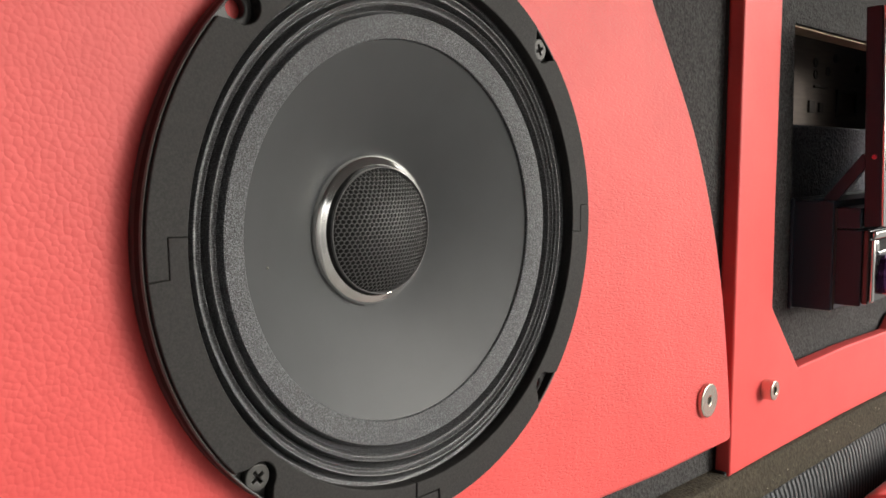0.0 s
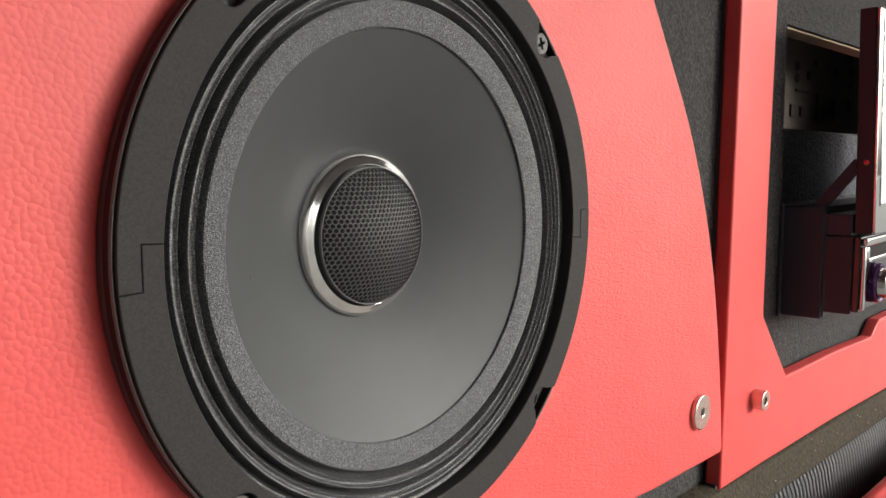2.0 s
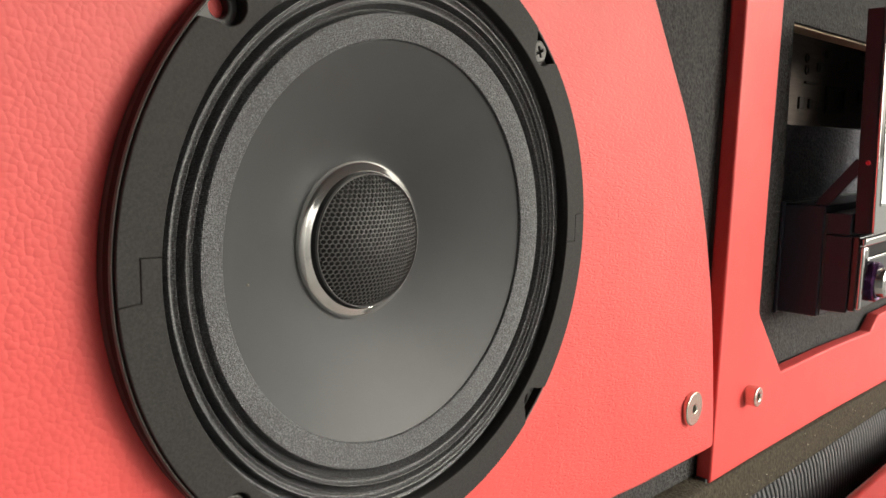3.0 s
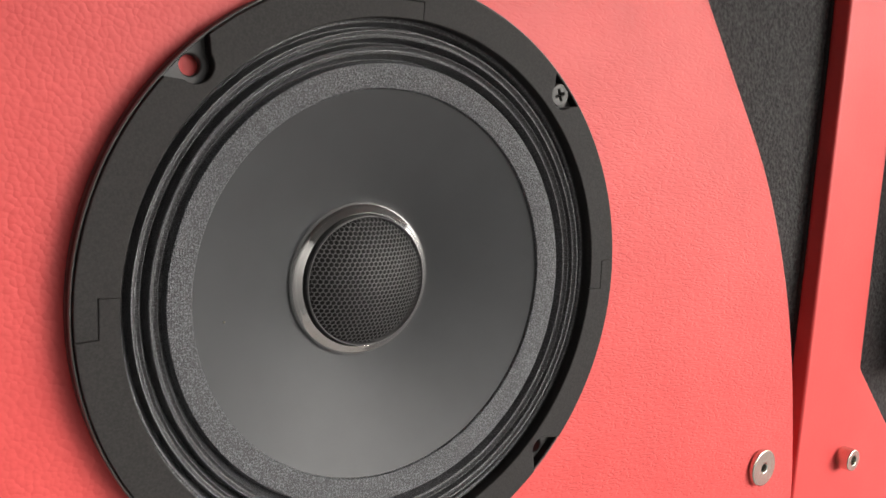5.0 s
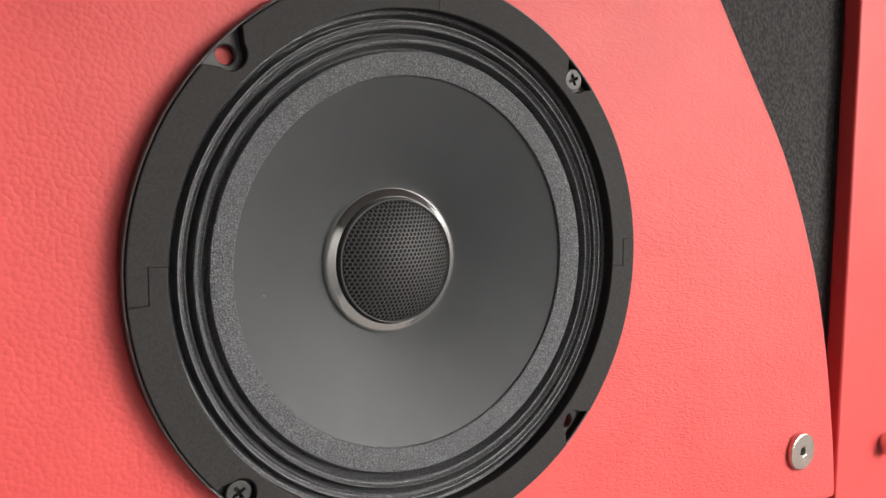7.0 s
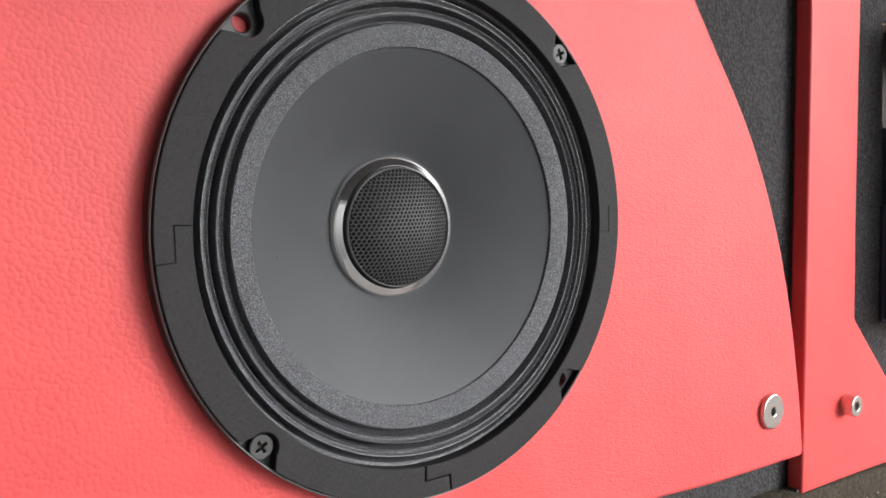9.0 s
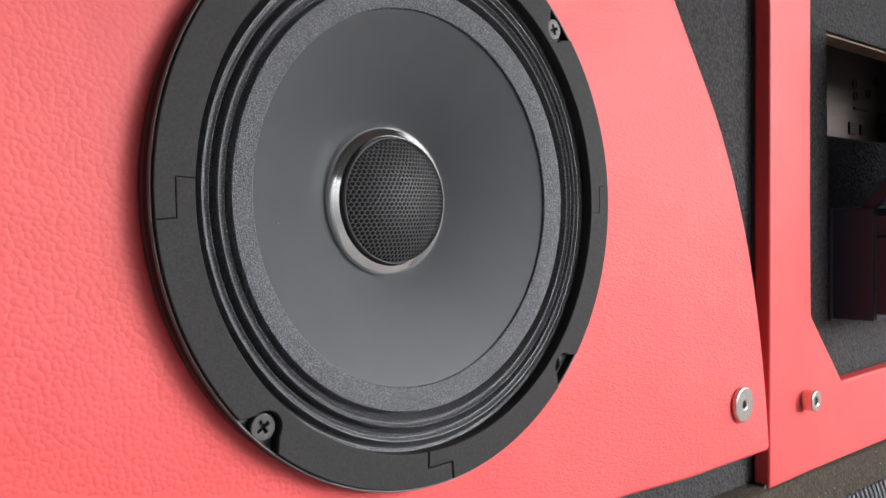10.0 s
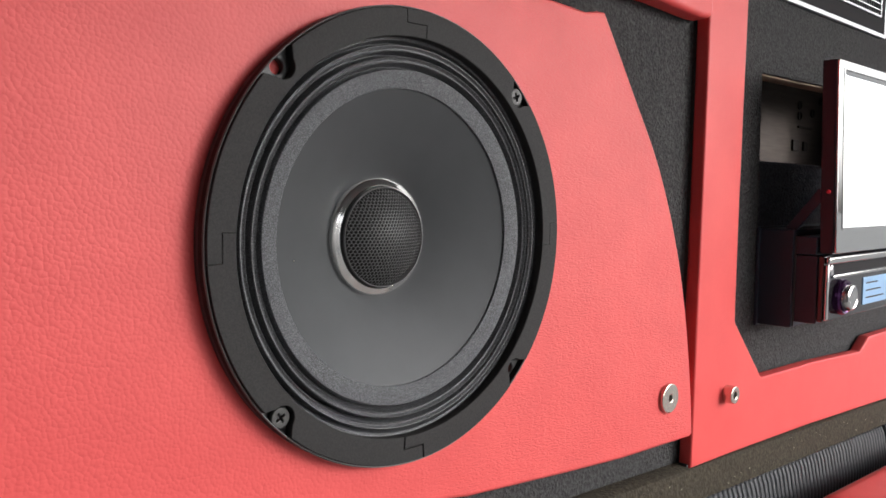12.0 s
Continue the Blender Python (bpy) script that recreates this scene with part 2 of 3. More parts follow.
def rounded(points, radius, n=6):
    """A polygon with its corners rounded; radius: one for all, or one a corner."""
    out = []
    for k, p in enumerate(points):
        r = radius[k] if isinstance(radius, (list, tuple)) else radius
        a, b, c = Vector(points[k - 1]), Vector(p), Vector(points[(k + 1) % len(points)])
        if r <= 0:
            out.append(tuple(b))
            continue
        u, v = (a - b).normalized(), (c - b).normalized()
        half = max(u.angle(v) / 2, 0.05)
        d = min(r / math.tan(half), 0.45 * (a - b).length, 0.45 * (c - b).length)
        s, e = b + u * d, b + v * d
        for i in range(n + 1):
            t = i / n
            out.append(tuple(s * (1 - t) ** 2 + b * 2 * t * (1 - t) + e * t * t))
    return out


def lathe(name, profile, mat, n=128, cap=False):
    """Turns a profile of (radius, depth) about the y axis."""
    bm = bmesh.new()
    rings = [[bm.verts.new((r * math.cos(2 * math.pi * k / n), y, r * math.sin(2 * math.pi * k / n))) for k in range(n)] for r, y in profile]
    for a, b in zip(rings, rings[1:]):
        for k in range(n):
            bm.faces.new((a[k], a[(k + 1) % n], b[(k + 1) % n], b[k]))
    if cap:
        bm.faces.new(rings[0])
        bm.faces.new(rings[-1])
    return mesh_of(name, bm, mat)


def box(name, lo, hi, mat, bevel=0.001, segments=2):
    bm = bmesh.new()
    bmesh.ops.create_cube(bm, size=1)
    for v in bm.verts:
        v.co = [lo[i] + (v.co[i] + 0.5) * (hi[i] - lo[i]) for i in range(3)]
    if bevel:
        bmesh.ops.bevel(bm, geom=list(bm.edges), offset=bevel, segments=segments, profile=0.5, affect="EDGES")
    return mesh_of(name, bm, mat, flats=True)


def smooth_curve(points, n=12):
    """A Catmull-Rom line through points."""
    p = [Vector(q) for q in points]
    p = [p[0] * 2 - p[1], *p, p[-1] * 2 - p[-2]]
    out = []
    for a, b, c, d in zip(p, p[1:], p[2:], p[3:]):
        for i in range(n):
            t = i / n
            out.append(tuple(0.5 * (2 * b + (c - a) * t + (2 * a - 5 * b + 4 * c - d) * t * t + (3 * b - a - 3 * c + d) * t**3)))
    out.append(tuple(p[-2]))
    return out


# ---- the setting ----
ZC = 0.5993  # height of the loudspeaker's axis
ground = part("ground", box("ground", (-400, -400, -0.1), (400, 400, 0.0), CONCRETE, 0))
tagged(ground, "plain grey concrete ground", "ground", kind="structure")
FELT_Y = 0.012
HOLE = rounded([(0.3862, 0.5700), (0.3830, 0.7175), (0.690, 0.7205), (0.690, 0.5720)], 0.002)
CORE_HOLE = [(0.3842, 0.5685), (0.3810, 0.7162), (0.692, 0.7190), (0.692, 0.5705)]
SPAN = [(-0.319, 0.0), (1.5, 0.0), (1.5, 1.06), (-0.319, 1.06)]
wall = part("wall_back", slab("wall_back", [SPAN, circle(0.0925, 72, 0, ZC), HOLE], FELT_Y, FELT_Y + 0.003, FELT, 0.0006))
tagged(wall, "upright board covered in black felt", "wall", kind="structure")
core = part("wall_core", slab("wall_core", [SPAN, circle(0.0930, 72, 0, ZC), CORE_HOLE], FELT_Y + 0.003, FELT_Y + 0.018, PLY, 0.0003))
tagged(core, "plywood core behind the black felt", "wall", kind="structure")
# added out of view: side board and two overhangs that dim the panel's left and top
side = part("light_block_side", box("light_block_side", (-0.38, -2.80, 0.0), (-0.32, 0.16, 1.06), BLOCK_DARK, 0.004))
tagged(side, "unseen dark wall added to keep light off the panel's left", "wall", kind="structure")
lid = part("ceiling", box("ceiling", (-0.38, -0.72, 1.061), (1.5, 0.16, 1.10), BLOCK_DARK, 0.003))
tagged(lid, "unseen dark overhang added to cut the light from above", "ceiling", kind="structure")
ledge = part("light_block_ledge", box("light_block_ledge", (-0.38, -1.50, 1.061), (0.60, -0.7202, 1.10), BLOCK_DARK, 0.003))
tagged(ledge, "unseen dark overhang added to shade the panel's upper left", "ceiling", kind="structure")
back = part("wall_behind", box("wall_behind", (-0.319, 0.14, 0.0), (1.5, 0.16, 1.06), VOID, 0))
tagged(back, "plain dark wall behind the felt board", "wall", kind="structure")

# ---- red panel that carries the loudspeaker ----
EDGE_LINE = smooth_curve([(0.1545, 0.7264), (0.1855, 0.6843), (0.2170, 0.6400), (0.2405, 0.5920), (0.2560, 0.5440), (0.2668, 0.4890), (0.2712, 0.4530)], 8)
panel_line = [(-0.315, 0.530), (-0.315, 0.7255), (0.10, 0.7258), (0.137, 0.7240), (0.148, 0.7262), *EDGE_LINE[:-2], *rounded([EDGE_LINE[-3], (0.2715, 0.4510), (0.24, 0.4522)], 0.005)[7:14], (0.184, 0.4540), (0.126, 0.4583), (0.046, 0.4650)]
panel = thing("speaker_panel", "red pebbled leather panel with curved edge on felt wall", "panel", at=(0, 0, 0))
part("leather_face", slab("leather_face", [panel_line, circle(0.0935, 96, 0, ZC)], 0.0, FELT_Y - 0.003, RED, 0.0020, 4), panel)
part("backing_board", slab("backing_board", [[(x if x < 0.1 else x - 0.003, z) for x, z in panel_line], circle(0.0935, 96, 0, ZC)], FELT_Y - 0.003, FELT_Y, BLACK, 0.0004, 1), panel, "black board behind the leather")
upper = thing("padded_strip", "red leather padded strip above the speaker panel", "padding")
part("leather_cover", slab("leather_cover", [rounded([(-0.315, 0.742), (0.208, 0.742), (0.257, 0.7395), (0.2740, 0.7400), (0.2750, 0.95), (-0.315, 0.95)], [0, 0.02, 0.006, 0.010, 0, 0])], -0.004, FELT_Y, RED_SMOOTH, 0.0035, 5), upper)

# ---- red frame round the head unit ----
frame_out = [(0.2765, 1.05), (0.2757, 0.70), (0.2738, 0.60), (0.2722, 0.52), (0.2704, 0.4275), (0.3365, 0.4255), (0.4736, 0.4200), (0.674, 0.4090), (1.3, 0.378), (1.3, 1.05)]
window_hole = rounded([(0.3330, 0.96), (0.3318, 0.7634), (0.3302, 0.6814), (0.3290, 0.5983), (0.3290, 0.5263), (0.3765, 0.4772), (0.480, 0.4752), (0.590, 0.4700), (0.6125, 0.4824), (1.15, 0.478), (1.15, 0.96)], [0.004, 0, 0, 0, 0.006, 0.003, 0, 0.003, 0.003, 0.004, 0.004])
console = thing("console_frame", "red leather frame with cut-out round the head unit", "frame")
part("leather_face", slab("leather_face", [frame_out, window_hole], 0.0, FELT_Y - 0.002, RED_SMOOTH, 0.0016, 4), console)
part("backing_board", slab("backing_board", [[(max(x, 0.273), z + 0.002 if z < 0.45 else z) for x, z in frame_out], [(x - 0.002 if x < 0.34 else x, z - 0.002 if z < 0.5 else z) for x, z in window_hole]], FELT_Y - 0.002, FELT_Y, BLACK, 0.0003, 1), console, "black board behind the leather")

fold = smooth_curve([(0.2690, 0.4300), (0.2672, 0.4275), (0.2680, 0.4248), (0.2702, 0.4250)], 4)
part("corner_fold", slab("corner_fold", [[*fold, (0.2712, 0.4300)]], 0.0020, 0.0095, BLACK, 0.0008, 3), console, "dark folded corner of the frame's cover")

# ---- felt strip and ribbed mat below ----
tilt = -0.050


def sloped(me):
    for v in me.vertices:
        v.co.z += tilt * (v.co.x - 0.270)
    return me


def bar(name, section, x0, x1, mat):
    """A bar along x with a section of (y, z) points."""
    bm = bmesh.new()
    a = [bm.verts.new((x0, y, z)) for y, z in section]
    b = [bm.verts.new((x1, y, z)) for y, z in section]
    n = len(section)
    for k in range(n):
        bm.faces.new((a[k], a[(k + 1) % n], b[(k + 1) % n], b[k]))
    bm.faces.new(a)
    bm.faces.new(b)
    return mesh_of(name, bm, mat)


valance = part("felt_strip", sloped(bar("felt_strip", [(FELT_Y, 0.4290), (0.003, 0.4285), (0.0, 0.4270), (-0.0040, 0.4080), (-0.0035, 0.4045), (0.0, 0.4020), (FELT_Y, 0.4020)], -0.315, 1.3, FELT_BROWN)))
tagged(valance, "dusty brown felt strip below the red frame", "trim", kind="structure")
mat_thing = thing("ribbed_mat", "black ribbed rubber mat sloping out below the felt strip", "mat")
part("backing", sloped(bar("backing", [(FELT_Y, 0.4015), (0.002, 0.4010), (-0.0060, 0.3700), (-0.0080, 0.20), (FELT_Y, 0.20)], -0.315, 0.66, RUBBER)), mat_thing)
part("end_cap", sloped(bar("end_cap", [(FELT_Y, 0.4030), (-0.004, 0.4030), (-0.0110, 0.3710), (-0.0130, 0.20), (FELT_Y, 0.20)], 0.661, 0.668, BLACK)), mat_thing)


def rib_mesh():
    bm = bmesh.new()
    n, rings = 6, []
    for y, z, w in ((0.0020, 0.4030, 0.0016), (-0.0005, 0.4015, 0.0023), (-0.0030, 0.3950, 0.0025), (-0.0070, 0.3715, 0.0025), (-0.0080, 0.3000, 0.0025), (-0.0090, 0.2000, 0.0025)):
        rings.append([bm.verts.new((w * math.cos(math.pi * k / n), y - 0.0012 * math.sin(math.pi * k / n), z)) for k in range(n + 1)])
    for a, b in zip(rings, rings[1:]):
        for k in range(n):
            bm.faces.new((a[k], a[k + 1], b[k + 1], b[k]))
    return mesh_of("rib", bm, RUBBER)


RIB = rib_mesh()
for k in range(78):
    x = 0.103 + 0.0072 * k
    rib = part("rib", RIB, mat_thing)
    rib.location = (x, 0, tilt * (x - 0.270))
cushion = part("red_cushion", sloped(box("red_cushion", (0.412, -0.16, 0.20), (1.1, -0.0300, 0.3890), RED_GLOSS, 0.014, 6)))
tagged(cushion, "red leather padded block below the ribbed mat", "cushion")

dust = bmesh.new()
for k in range(22):
    x = random.uniform(0.20, 0.70)
    u = random.random()
    r = random.uniform(0.0002, 0.0005)
    at = Matrix.Translation((x, -0.0002 - 0.0040 * u, 0.4265 - 0.0185 * u + tilt * (x - 0.270)))
    bmesh.ops.create_icosphere(dust, subdivisions=1, radius=r, matrix=at @ Matrix.Diagonal((random.uniform(1, 2.2), 0.5, 1, 1)))
crumbs = part("dust_specks", mesh_of("dust_specks", dust, DUST))
tagged(crumbs, "pale specks of dust on the brown felt", "dust", kind="stuff")

# ---- loudspeaker ----
speaker = thing("loudspeaker", "round black eight-inch loudspeaker with mesh dome, screwed to red panel", "loudspeaker", at=(0, 0, ZC))
R_OUT, R_GASKET, R_IN, R_BOLT = 0.1035, 0.1025, 0.0903, 0.0988
BOLTS = [radians(q) for q in (45.3, 134.7, 224.8, 315.2)]
holes = [circle(0.0031, 20, R_BOLT * math.cos(a), R_BOLT * math.sin(a)) for a in BOLTS]
part("basket_rim", slab("basket_rim", [circle(R_OUT, 160), circle(0.0906, 128), *holes], -0.0040, -0.0002, EDGE, 0.0006, 2), speaker)

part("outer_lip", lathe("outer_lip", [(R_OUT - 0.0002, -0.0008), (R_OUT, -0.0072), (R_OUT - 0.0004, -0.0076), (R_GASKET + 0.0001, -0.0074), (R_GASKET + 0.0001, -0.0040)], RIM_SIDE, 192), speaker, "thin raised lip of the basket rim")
# thin pale strip: the lip's bright line put in as colour
part("lip_edge", lathe("lip_edge", [(R_OUT + 0.0001, -0.0071), (R_OUT, -0.0076), (R_OUT - 0.0003, -0.0079), (R_OUT - 0.0006, -0.0078), (R_OUT - 0.0007, -0.0075)], LIP, 192), speaker, "lighter grey edge of the rim, its glint put into the colour")


def notch(a, r_cut=0.0054, wide=0.0088):
    """The flared cut-out in a gasket's outer edge for a bolt, in order of rising angle."""
    c = Vector((R_BOLT * math.cos(a), R_BOLT * math.sin(a)))
    arc = [c + r_cut * Vector((math.cos(b), math.sin(b))) for b in (a - radians(100) - k * radians(160) / 20 for k in range(21))]
    spread = wide / R_GASKET
    ends = [(R_GASKET * math.cos(a + q), R_GASKET * math.sin(a + q)) for q in (-spread, spread)]
    return [ends[0], *[tuple(p) for p in arc], ends[1]]


def gasket_outline(k):
    step, mid = 0.060, 0.0964
    seams = (0.0003, 0.0002, 0.0006, 0.0036)  # half the gap at each joint
    g0, g1 = seams[k], seams[(k + 1) % 4]
    a0, a1 = math.pi / 2 * k, math.pi / 2 * (k + 1)
    polar = lambda r, a: (r * math.cos(a), r * math.sin(a))
    pts = []
    n = 40
    bolt = BOLTS[k]
    cut = notch(bolt)
    lo, hi = bolt - 0.0088 / R_GASKET, bolt + 0.0088 / R_GASKET
    s, e = a0 + step + g0, a1 + step - g1
    pts += [polar(R_GASKET, s + (lo - s) * i / n) for i in range(n)]
    pts += cut
    pts += [polar(R_GASKET, hi + (e - hi) * i / n) for i in range(1, n + 1)]
    pts += [polar(mid, e), polar(mid, a1 - step - g1)]
    s2, e2 = a0 - step + g0, a1 - step - g1
    pts += [polar(R_IN, e2 + (s2 - e2) * i / (2 * n)) for i in range(2 * n + 1)]
    pts += [polar(mid - 0.0001 - 0.1 * g0, s2), polar(mid - 0.0001 - 0.1 * g0, s)]
    return pts


for k in range(4):
    part("gasket", slab("gasket", [gasket_outline(k)], -0.0090, -0.0040, FOAM, 0.0004, 2), speaker, "matt black foam gasket segment with stepped joint")

# cloth surround with two flat-topped rolls
wave = [(0.0904, -0.0036)]
wave += smooth_curve([(0.0900, -0.0034), (0.0895, -0.0036), (0.0890, -0.0031), (0.0885, -0.0014), (0.0878, 0.0002), (0.0872, -0.0026), (0.0868, -0.0046), (0.0865, -0.0048), (0.0862, -0.0046), (0.0858, -0.0039), (0.0853, -0.0034), (0.0849, -0.0036), (0.0845, -0.0041), (0.0842, -0.0042), (0.0838, -0.0028), (0.0831, 0.0006), (0.0825, -0.0002), (0.0819, -0.0040), (0.0816, -0.0048), (0.0813, -0.0046), (0.0809, -0.0038), (0.0804, -0.0033), (0.0799, -0.0035), (0.0795, -0.0039), (0.0792, -0.0041), (0.0787, -0.0026), (0.0778, 0.0006), (0.0769, -0.0002)], 5)
part("basket_wall", lathe("basket_wall", [(0.0905, -0.0042), (0.0905, 0.0006), (0.0899, 0.0016)], EDGE, 192), speaker)
part("surround", lathe("surround", wave, CLOTH, 192), speaker, "black corrugated cloth surround")
part("surround_band", lathe("surround_band", [(0.0770, -0.0002), (0.0767, -0.0028), (0.0763, -0.0035), (0.0756, -0.0036), (0.0684, -0.0014), (0.0681, -0.0010), (0.0681, -0.0004)], BAND, 192), speaker, "grey-black woven fabric band")
cone_line = [(0.0690, -0.0006)]
for i in range(25):
    u = i / 24
    cone_line.append((0.0683 - 0.0413 * u, -0.0004 + 0.0186 * u + 0.0014 * u**4))
cone_line.append((0.0262, 0.0215))
part("cone", lathe("cone", cone_line, CONE, 192), speaker, "smooth dark grey cone")
ring_line = smooth_curve([(0.0286, 0.0210), (0.0285, 0.0190), (0.0283, 0.0176), (0.0279, 0.0168), (0.0272, 0.0163), (0.0263, 0.0159), (0.0254, 0.0155), (0.0247, 0.0152)], 6)
ring_line += [(0.02445, 0.0153), (0.0244, 0.0156), (0.0243, 0.0215)]
part("trim_ring", lathe("trim_ring", ring_line, DARK_CHROME, 128), speaker, "polished chrome trim ring")
part("tweeter_body", lathe("tweeter_body", [(0.0244, 0.0212), (0.0239, 0.0200), (0.0239, 0.0160), (0.0239, 0.0140), (0.0235, 0.0134)], BLACK, 96), speaker, "black tweeter body inside the ring")

A, H, Y0 = 0.0230, 0.0080, 0.0131
RS = (A * A + H * H) / (2 * H)


def dome(x, z, lift=0.0):
    """A point of the dome over the plan place (x, z)."""
    d = min(math.hypot(x, z), A * 1.02)
    return (x, Y0 - H + RS - math.sqrt(max(RS * RS - d * d, 1e-9)) + lift, z)


def grille_mesh(pitch=0.00172, hole=0.00080):
    bm = bmesh.new()
    n = 12
    rows = int(A / (pitch * 0.866)) + 1
    for j in range(-rows, rows + 1):
        for i in range(-rows - 2, rows + 3):
            cx, cz = (i + 0.5 * (j % 2)) * pitch, j * pitch * 0.866
            if math.hypot(cx, cz) > A - 0.0002:
                continue
            rim, mouth, depth = [], [], []
            for k in range(n):
                a = math.pi / 6 + 2 * math.pi * k / n
                far = pitch / 2 / (math.cos(math.pi / 6) if k % 2 == 0 else 1.0)
                rim.append(bm.verts.new(dome(cx + far * math.cos(a), cz + far * math.sin(a))))
                wide = hole * (1.09 if k % 2 == 0 else 1.0)
                mouth.append(bm.verts.new(dome(cx + wide * math.cos(a), cz + wide * math.sin(a))))
                depth.append(bm.verts.new(dome(cx + wide * 0.94 * math.cos(a), cz + wide * 0.94 * math.sin(a), 0.0005)))
            for k in range(n):
                m = (k + 1) % n
                bm.faces.new((rim[k], rim[m], mouth[m], mouth[k]))
                bm.faces.new((mouth[k], mouth[m], depth[m], depth[k]))
    bmesh.ops.remove_doubles(bm, verts=bm.verts, dist=0.00003)
    return mesh_of("grille", bm, MESH)


part("grille", grille_mesh(), speaker, "perforated dark metal dome grille")
part("grille_edge", lathe("grille_edge", [(0.0237, 0.0180), (0.0238, 0.0132), (0.0237, 0.0127), (0.0235, 0.0126), (0.0233, 0.0129), (0.0232, 0.0150)], MESH, 96), speaker)
part("tweeter_dome", lathe("tweeter_dome", [(0.0001, Y0 - H + 0.0018), *[(A * u / 10, Y0 - H + 0.0018 + RS - math.sqrt(RS * RS - (A * u / 10) ** 2)) for u in range(1, 11)]], RIM_SIDE, 64), speaker, "dark dome behind the grille")
part("basket", lathe("basket", [(0.0905, 0.0), (0.0905, 0.02), (0.060, 0.060), (0.055, 0.095), (0.0001, 0.095)], BLACK, 64), speaker)


# ---- fastenings ----
def cross(r, w):
    return [(r, w), (w, w), (w, r), (-w, r), (-w, w), (-r, w), (-r, -w), (-w, -w), (-w, -r), (w, -r), (w, -w), (r, -w)]


def machine_screw(turn):
    t = thing("machine_screw", "blackened cross-head screw holding the loudspeaker rim", "screw", "loudspeaker screws")
    turned = [(x * math.cos(turn) - z * math.sin(turn), x * math.sin(turn) + z * math.cos(turn)) for x, z in cross(0.0022, 0.00045)]
    part("screw_head", slab("screw_head", [circle(0.0043, 40), turned], -0.0031, -0.0006, SCREW, 0.0005, 3), t)
    part("recess_floor", lathe("recess_floor", [(0.0001, -0.0014), (0.0030, -0.0012)], VOID, 24), t)
    part("shank", lathe("shank", [(0.0038, -0.0010), (0.0022, 0.0), (0.0022, 0.012), (0.0001, 0.013)], SCREW, 24), t)
    return t


for a, turn in ((BOLTS[0], 0.35), (BOLTS[2], 0.55)):
    s = machine_screw(turn)
    s.location = (R_BOLT * math.cos(a), -0.0040, ZC + R_BOLT * math.sin(a))

disc = thing("connector_bolt", "nickel disc-head bolt with hex socket in red panel", "bolt", at=(0.2356, 0.0, 0.4846))
part("disc_head", slab("disc_head", [circle(0.0100, 64), circle(0.0025, 6, 0, 0, 0.3)], -0.0030, 0.0, NICKEL, 0.0007, 3), disc)
part("socket_floor", lathe("socket_floor", [(0.0001, -0.0006), (0.0030, -0.0006)], SCREW, 12), disc)
cap = thing("socket_screw", "steel cap screw with hex socket in red frame", "bolt", at=(0.3180, 0.0, 0.4738))
part("cap_head", slab("cap_head", [circle(0.0066, 48), circle(0.0030, 6, 0, 0, 0.2)], -0.0078, 0.0, NICKEL, 0.0006, 3), cap)
part("socket_floor", lathe("socket_floor", [(0.0001, -0.0040), (0.0040, -0.0040)], SCREW, 12), cap)

speck = part("dust_speck", lathe("dust_speck", [(0.0001, -0.0004), (0.0003, -0.0002), (0.0003, 0.0004)], DUST, 10), speaker, "pale speck of dust on the cone")
speck.location = (-0.0562, 0.0046, -0.0077)

# ---- behind the opening in the felt ----
lower = part("wall_recess", box("wall_recess", (0.3800, 0.0305, 0.5600), (0.6950, 0.0400, 0.6500), FELT_BLUE, 0.002))
tagged(lower, "dim blue-black felt board set back in the opening", "wall", kind="structure")
recess = thing("rear_board", "brown plywood board with drilled holes behind the felt, shade in its colour", "board")
part("board", box("board", (0.40, 0.100, 0.55), (0.95, 0.112, 0.85), SHADED_PLY, 0.0005), recess)
DRILLED = lathe("drilled_hole", [(0.0048, 0.0), (0.0048, -0.0012), (0.0036, -0.0012), (0.0034, -0.0002), (0.0001, -0.0002)], STAIN, 20)
for x, z in ((0.662, 0.7205), (0.663, 0.7090), (0.697, 0.7140), (0.718, 0.729), (0.787, 0.723), (0.840, 0.742), (0.845, 0.730), (0.844, 0.715)):
    hole = part("drilled_hole", DRILLED, recess)
    hole.location = (x, 0.0995, z)
for x0, x1, z0, z1 in ((0.659, 0.695, 0.6955, 0.6980), (0.646, 0.660, 0.670, 0.682), (0.674, 0.684, 0.671, 0.681), (0.834, 0.850, 0.684, 0.698)):
    part("slot", box("slot", (x0, 0.0975, z0), (x1, 0.0998, z1), STAIN, 0.0004), recess)
part("square_outline", slab("square_outline", [[(0.725, 0.668), (0.788, 0.670), (0.788, 0.698), (0.725, 0.697)], [(0.730, 0.672), (0.783, 0.674), (0.783, 0.694), (0.730, 0.693)]], 0.0980, 0.0998, STAIN, 0.0003, 1), recess)

# ---- head unit ----
unit = thing("head_unit", "black car head unit with raised screen on felt wall", "head unit")
HX = 0.388
part("sleeve", box("sleeve", (HX - 0.002, -0.0170, 0.5177), (HX + 0.19, FELT_Y - 0.0002, 0.5945), MAROON, 0.0012), unit)
part("mounting_flange", box("mounting_flange", (HX - 0.005, FELT_Y - 0.0025, 0.5165), (HX + 0.195, FELT_Y - 0.0003, 0.5960), MAROON, 0.0006), unit)
part("fascia_body", box("fascia_body", (HX + 0.001, -0.0350, 0.5225), (HX + 0.187, -0.0172, 0.5750), MAROON, 0.0010), unit)
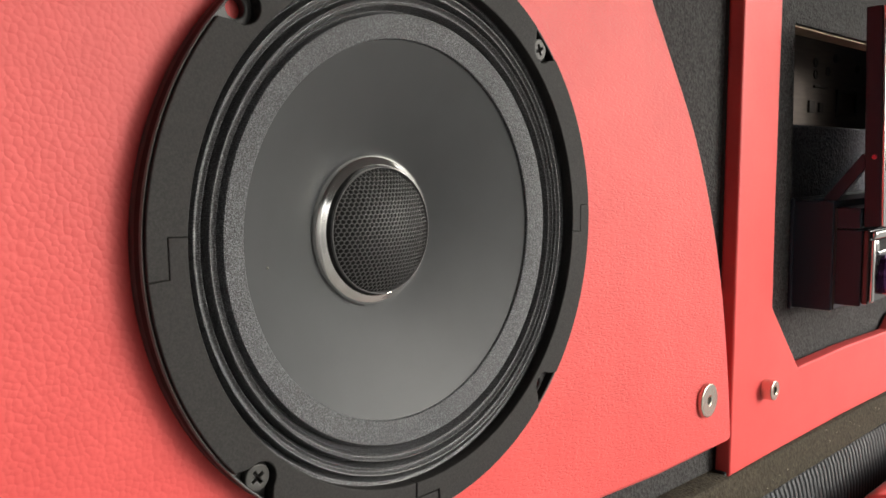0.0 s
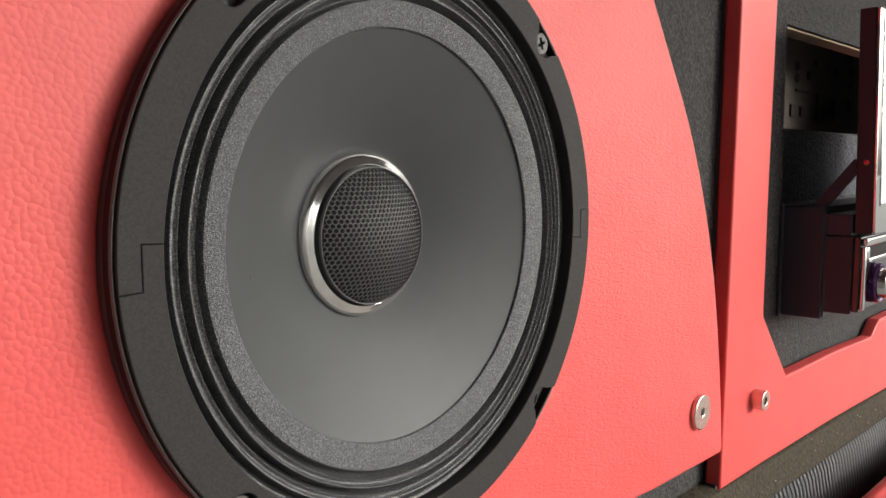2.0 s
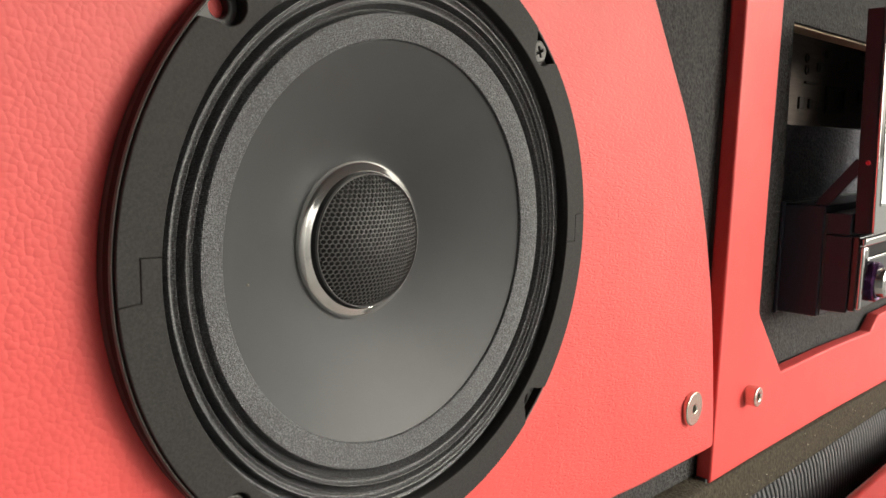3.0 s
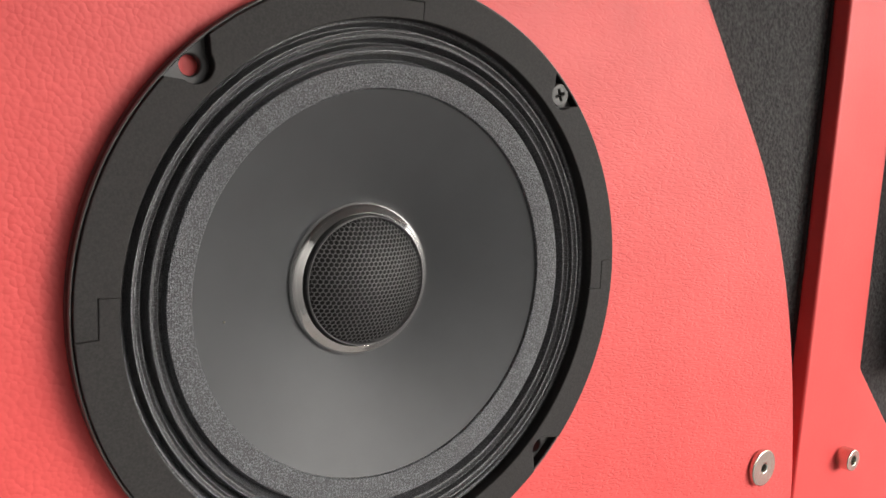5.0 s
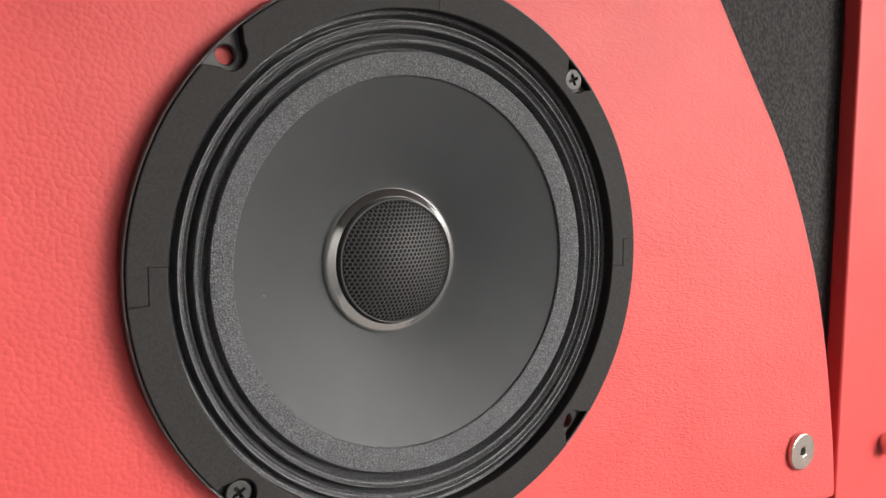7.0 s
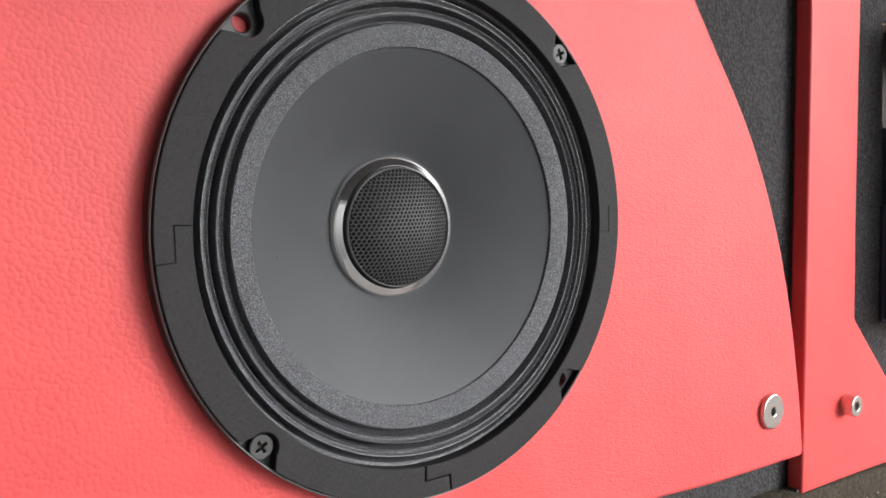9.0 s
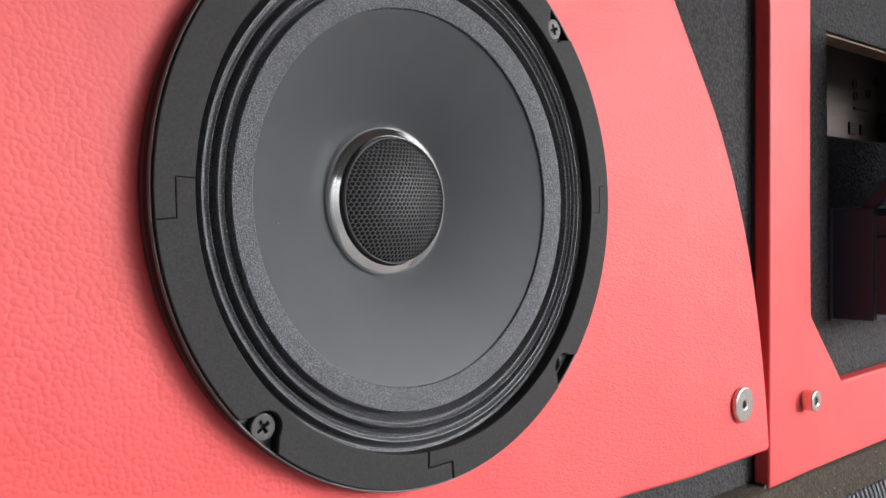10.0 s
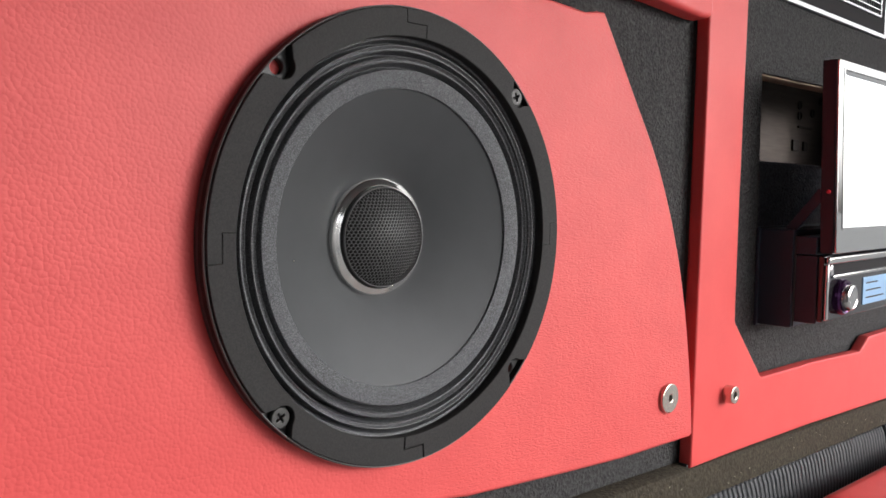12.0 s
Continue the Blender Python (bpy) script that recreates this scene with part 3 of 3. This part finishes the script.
part("hinge_block", box("hinge_block", (HX + 0.001, -0.0335, 0.5755), (HX + 0.187, -0.0172, 0.5900), MAROON, 0.0010), unit)
part("edge_trim", box("edge_trim", (HX - 0.0002, -0.0182, 0.5190), (HX + 0.0012, -0.0172, 0.5900), SCREW, 0.0003), unit, "thin grey edge line")
faceplate = part("faceplate", box("faceplate", (HX + 0.0005, -0.0400, 0.5245), (HX + 0.189, -0.0352, 0.5752), GLOSS, 0.0012), unit)
part("chrome_strip", box("chrome_strip", (HX + 0.0005, -0.0440, 0.5690), (HX + 0.189, -0.0402, 0.5750), CHROME, 0.0018, 4), faceplate)
part("chrome_end", box("chrome_end", (HX + 0.0005, -0.0430, 0.5260), (HX + 0.0045, -0.0402, 0.5688), CHROME, 0.0012, 3), faceplate)
part("slot_trim", box("slot_trim", (HX + 0.016, -0.0416, 0.5575), (HX + 0.180, -0.0402, 0.5598), CHROME, 0.0005), faceplate)
part("disc_slot", box("disc_slot", (HX + 0.012, -0.0410, 0.5605), (HX + 0.180, -0.0401, 0.5680), VOID, 0.0003), faceplate)
part("button", box("button", (HX + 0.0075, -0.0425, 0.5600), (HX + 0.0130, -0.0401, 0.5680), CHROME, 0.0008), faceplate)
knob = part("volume_knob", lathe("volume_knob", [(0.0105, 0.0), (0.0105, -0.0085), (0.0099, -0.0102), (0.0085, -0.0108), (0.0077, -0.0104), (0.0030, -0.0104), (0.0001, -0.0109)], CHROME, 48), unit, "chrome volume knob")
knob.location = (HX + 0.032, -0.0402, 0.5420)
ring = part("knob_ring", lathe("knob_ring", [(0.0140, 0.0), (0.0140, -0.0040), (0.0130, -0.0052), (0.0115, -0.0046)], PURPLE, 48), unit, "violet knob ring")
ring.location = (HX + 0.032, -0.0402, 0.5420)
part("display", box("display", (HX + 0.082, -0.0408, 0.5310), (HX + 0.138, -0.0401, 0.5540), BLUE, 0.0003), unit, "pale blue lit display")
for k in range(3):
    part("display_bar", box("display_bar", (HX + 0.088, -0.0411, 0.5360 + 0.0062 * k), (HX + 0.130 - 0.008 * k, -0.0407, 0.5372 + 0.0062 * k), GLOSS, 0.0001), unit)
monitor = part("monitor", box("monitor", (HX + 0.0035, -0.0450, 0.5772), (HX + 0.242, -0.0345, 0.7240), CASE, 0.0010), unit, "raised flat screen with dark casing")
MX0, MX1, MZ0, MZ1 = HX + 0.0038, HX + 0.2415, 0.5775, 0.7237
part("bezel", slab("bezel", [rounded([(MX0, MZ0), (MX1, MZ0), (MX1, MZ1), (MX0, MZ1)], 0.002), rounded([(MX0 + 0.011, MZ0 + 0.019), (MX1 - 0.011, MZ0 + 0.019), (MX1 - 0.011, MZ1 - 0.007), (MX0 + 0.011, MZ1 - 0.007)], 0.001)], -0.0470, -0.0452, BEZEL, 0.0005), monitor, "mirror-like silvered bezel")
part("bezel_line", slab("bezel_line", [rounded([(MX0 + 0.0095, MZ0 + 0.0178), (MX1 - 0.0095, MZ0 + 0.0178), (MX1 - 0.0095, MZ1 - 0.0058), (MX0 + 0.0095, MZ1 - 0.0058)], 0.001), rounded([(MX0 + 0.0108, MZ0 + 0.0190), (MX1 - 0.0108, MZ0 + 0.0190), (MX1 - 0.0108, MZ1 - 0.0070), (MX0 + 0.0108, MZ1 - 0.0070)], 0.001)], -0.0475, -0.0468, CHROME, 0.0002, 1), monitor, "thin bright line round the screen")
part("screen", box("screen", (MX0 + 0.0055, -0.0465, MZ0 + 0.0035), (MX1 - 0.0055, -0.0453, MZ1 - 0.0055), SCREEN, 0.0002), monitor, "dark glass of the screen")
part("lit_page", box("lit_page", (MX0 + 0.0125, -0.0468, MZ0 + 0.0225), (MX1 - 0.0125, -0.0464, MZ1 - 0.0110), PAGE, 0), monitor, "pale white lit page")
part("lit_strip", box("lit_strip", (MX0 + 0.0125, -0.0468, MZ0 + 0.0195), (MX1 - 0.0125, -0.0464, MZ0 + 0.0223), STRIP, 0), monitor, "white bar along the foot of the page")
arm = part("screen_arm", box("screen_arm", (-0.0015, -0.0040, 0.0), (0.0015, 0.0040, 0.040), MAROON, 0.0005), unit)
arm.matrix_basis = pose(HX + 0.0055, -0.0105, 0.5930, 38, 0, 0)
lamp_dot = part("indicator", lathe("indicator", [(0.0017, 0.0), (0.0014, -0.0012), (0.0001, -0.0016)], REDLAMP, 16), unit, "small red indicator")
lamp_dot.matrix_basis = pose(HX + 0.0036, -0.0395, 0.6243, 0, 0, -90)

tilted = Matrix.Translation((0, -0.045, 0.577)) @ Matrix.Rotation(radians(-1.5), 4, "X") @ Matrix.Translation((0, 0.045, -0.577))
monitor.matrix_basis = tilted

# ---- silver-edged unit above ----
amp = thing("upper_unit", "black panel unit with bright silver frame above head unit", "display unit")


def oblong(x0, z0, x1, z1, r=0.002):
    return rounded([(x0, z0), (x1, z0), (x1, z1), (x0, z1)], r)


part("silver_frame", slab("silver_frame", [oblong(0.350, 0.7780, 0.6440, 0.92, 0.003), oblong(0.354, 0.7825, 0.6400, 0.916)], 0.0085, FELT_Y, ALUMINIUM, 0.0008), amp)
part("dark_panel", box("dark_panel", (0.3535, 0.0095, 0.7820), (0.6405, FELT_Y - 0.0002, 0.9165), VOID, 0.0005), amp)
part("inner_trim", slab("inner_trim", [oblong(0.370, 0.7965, 0.6270, 0.905), oblong(0.372, 0.7990, 0.6245, 0.903)], 0.0075, 0.0094, ALUMINIUM, 0.0005), amp)
MESH_BAR = box("mesh_bar", (-0.0008, 0.0080, 0.7990), (0.0008, 0.0093, 0.9030), SCREW, 0.0003, 1)
for k in range(41):
    b = part("mesh_bar", MESH_BAR, amp)
    b.location.x = 0.376 + 0.006 * k
CROSS_BAR = box("cross_bar", (0.3720, 0.0068, -0.0008), (0.6245, 0.0078, 0.0008), CHROME, 0.0003, 1)
for k in range(16):
    b = part("cross_bar", CROSS_BAR, amp)
    b.location.z = 0.8030 + 0.006 * k
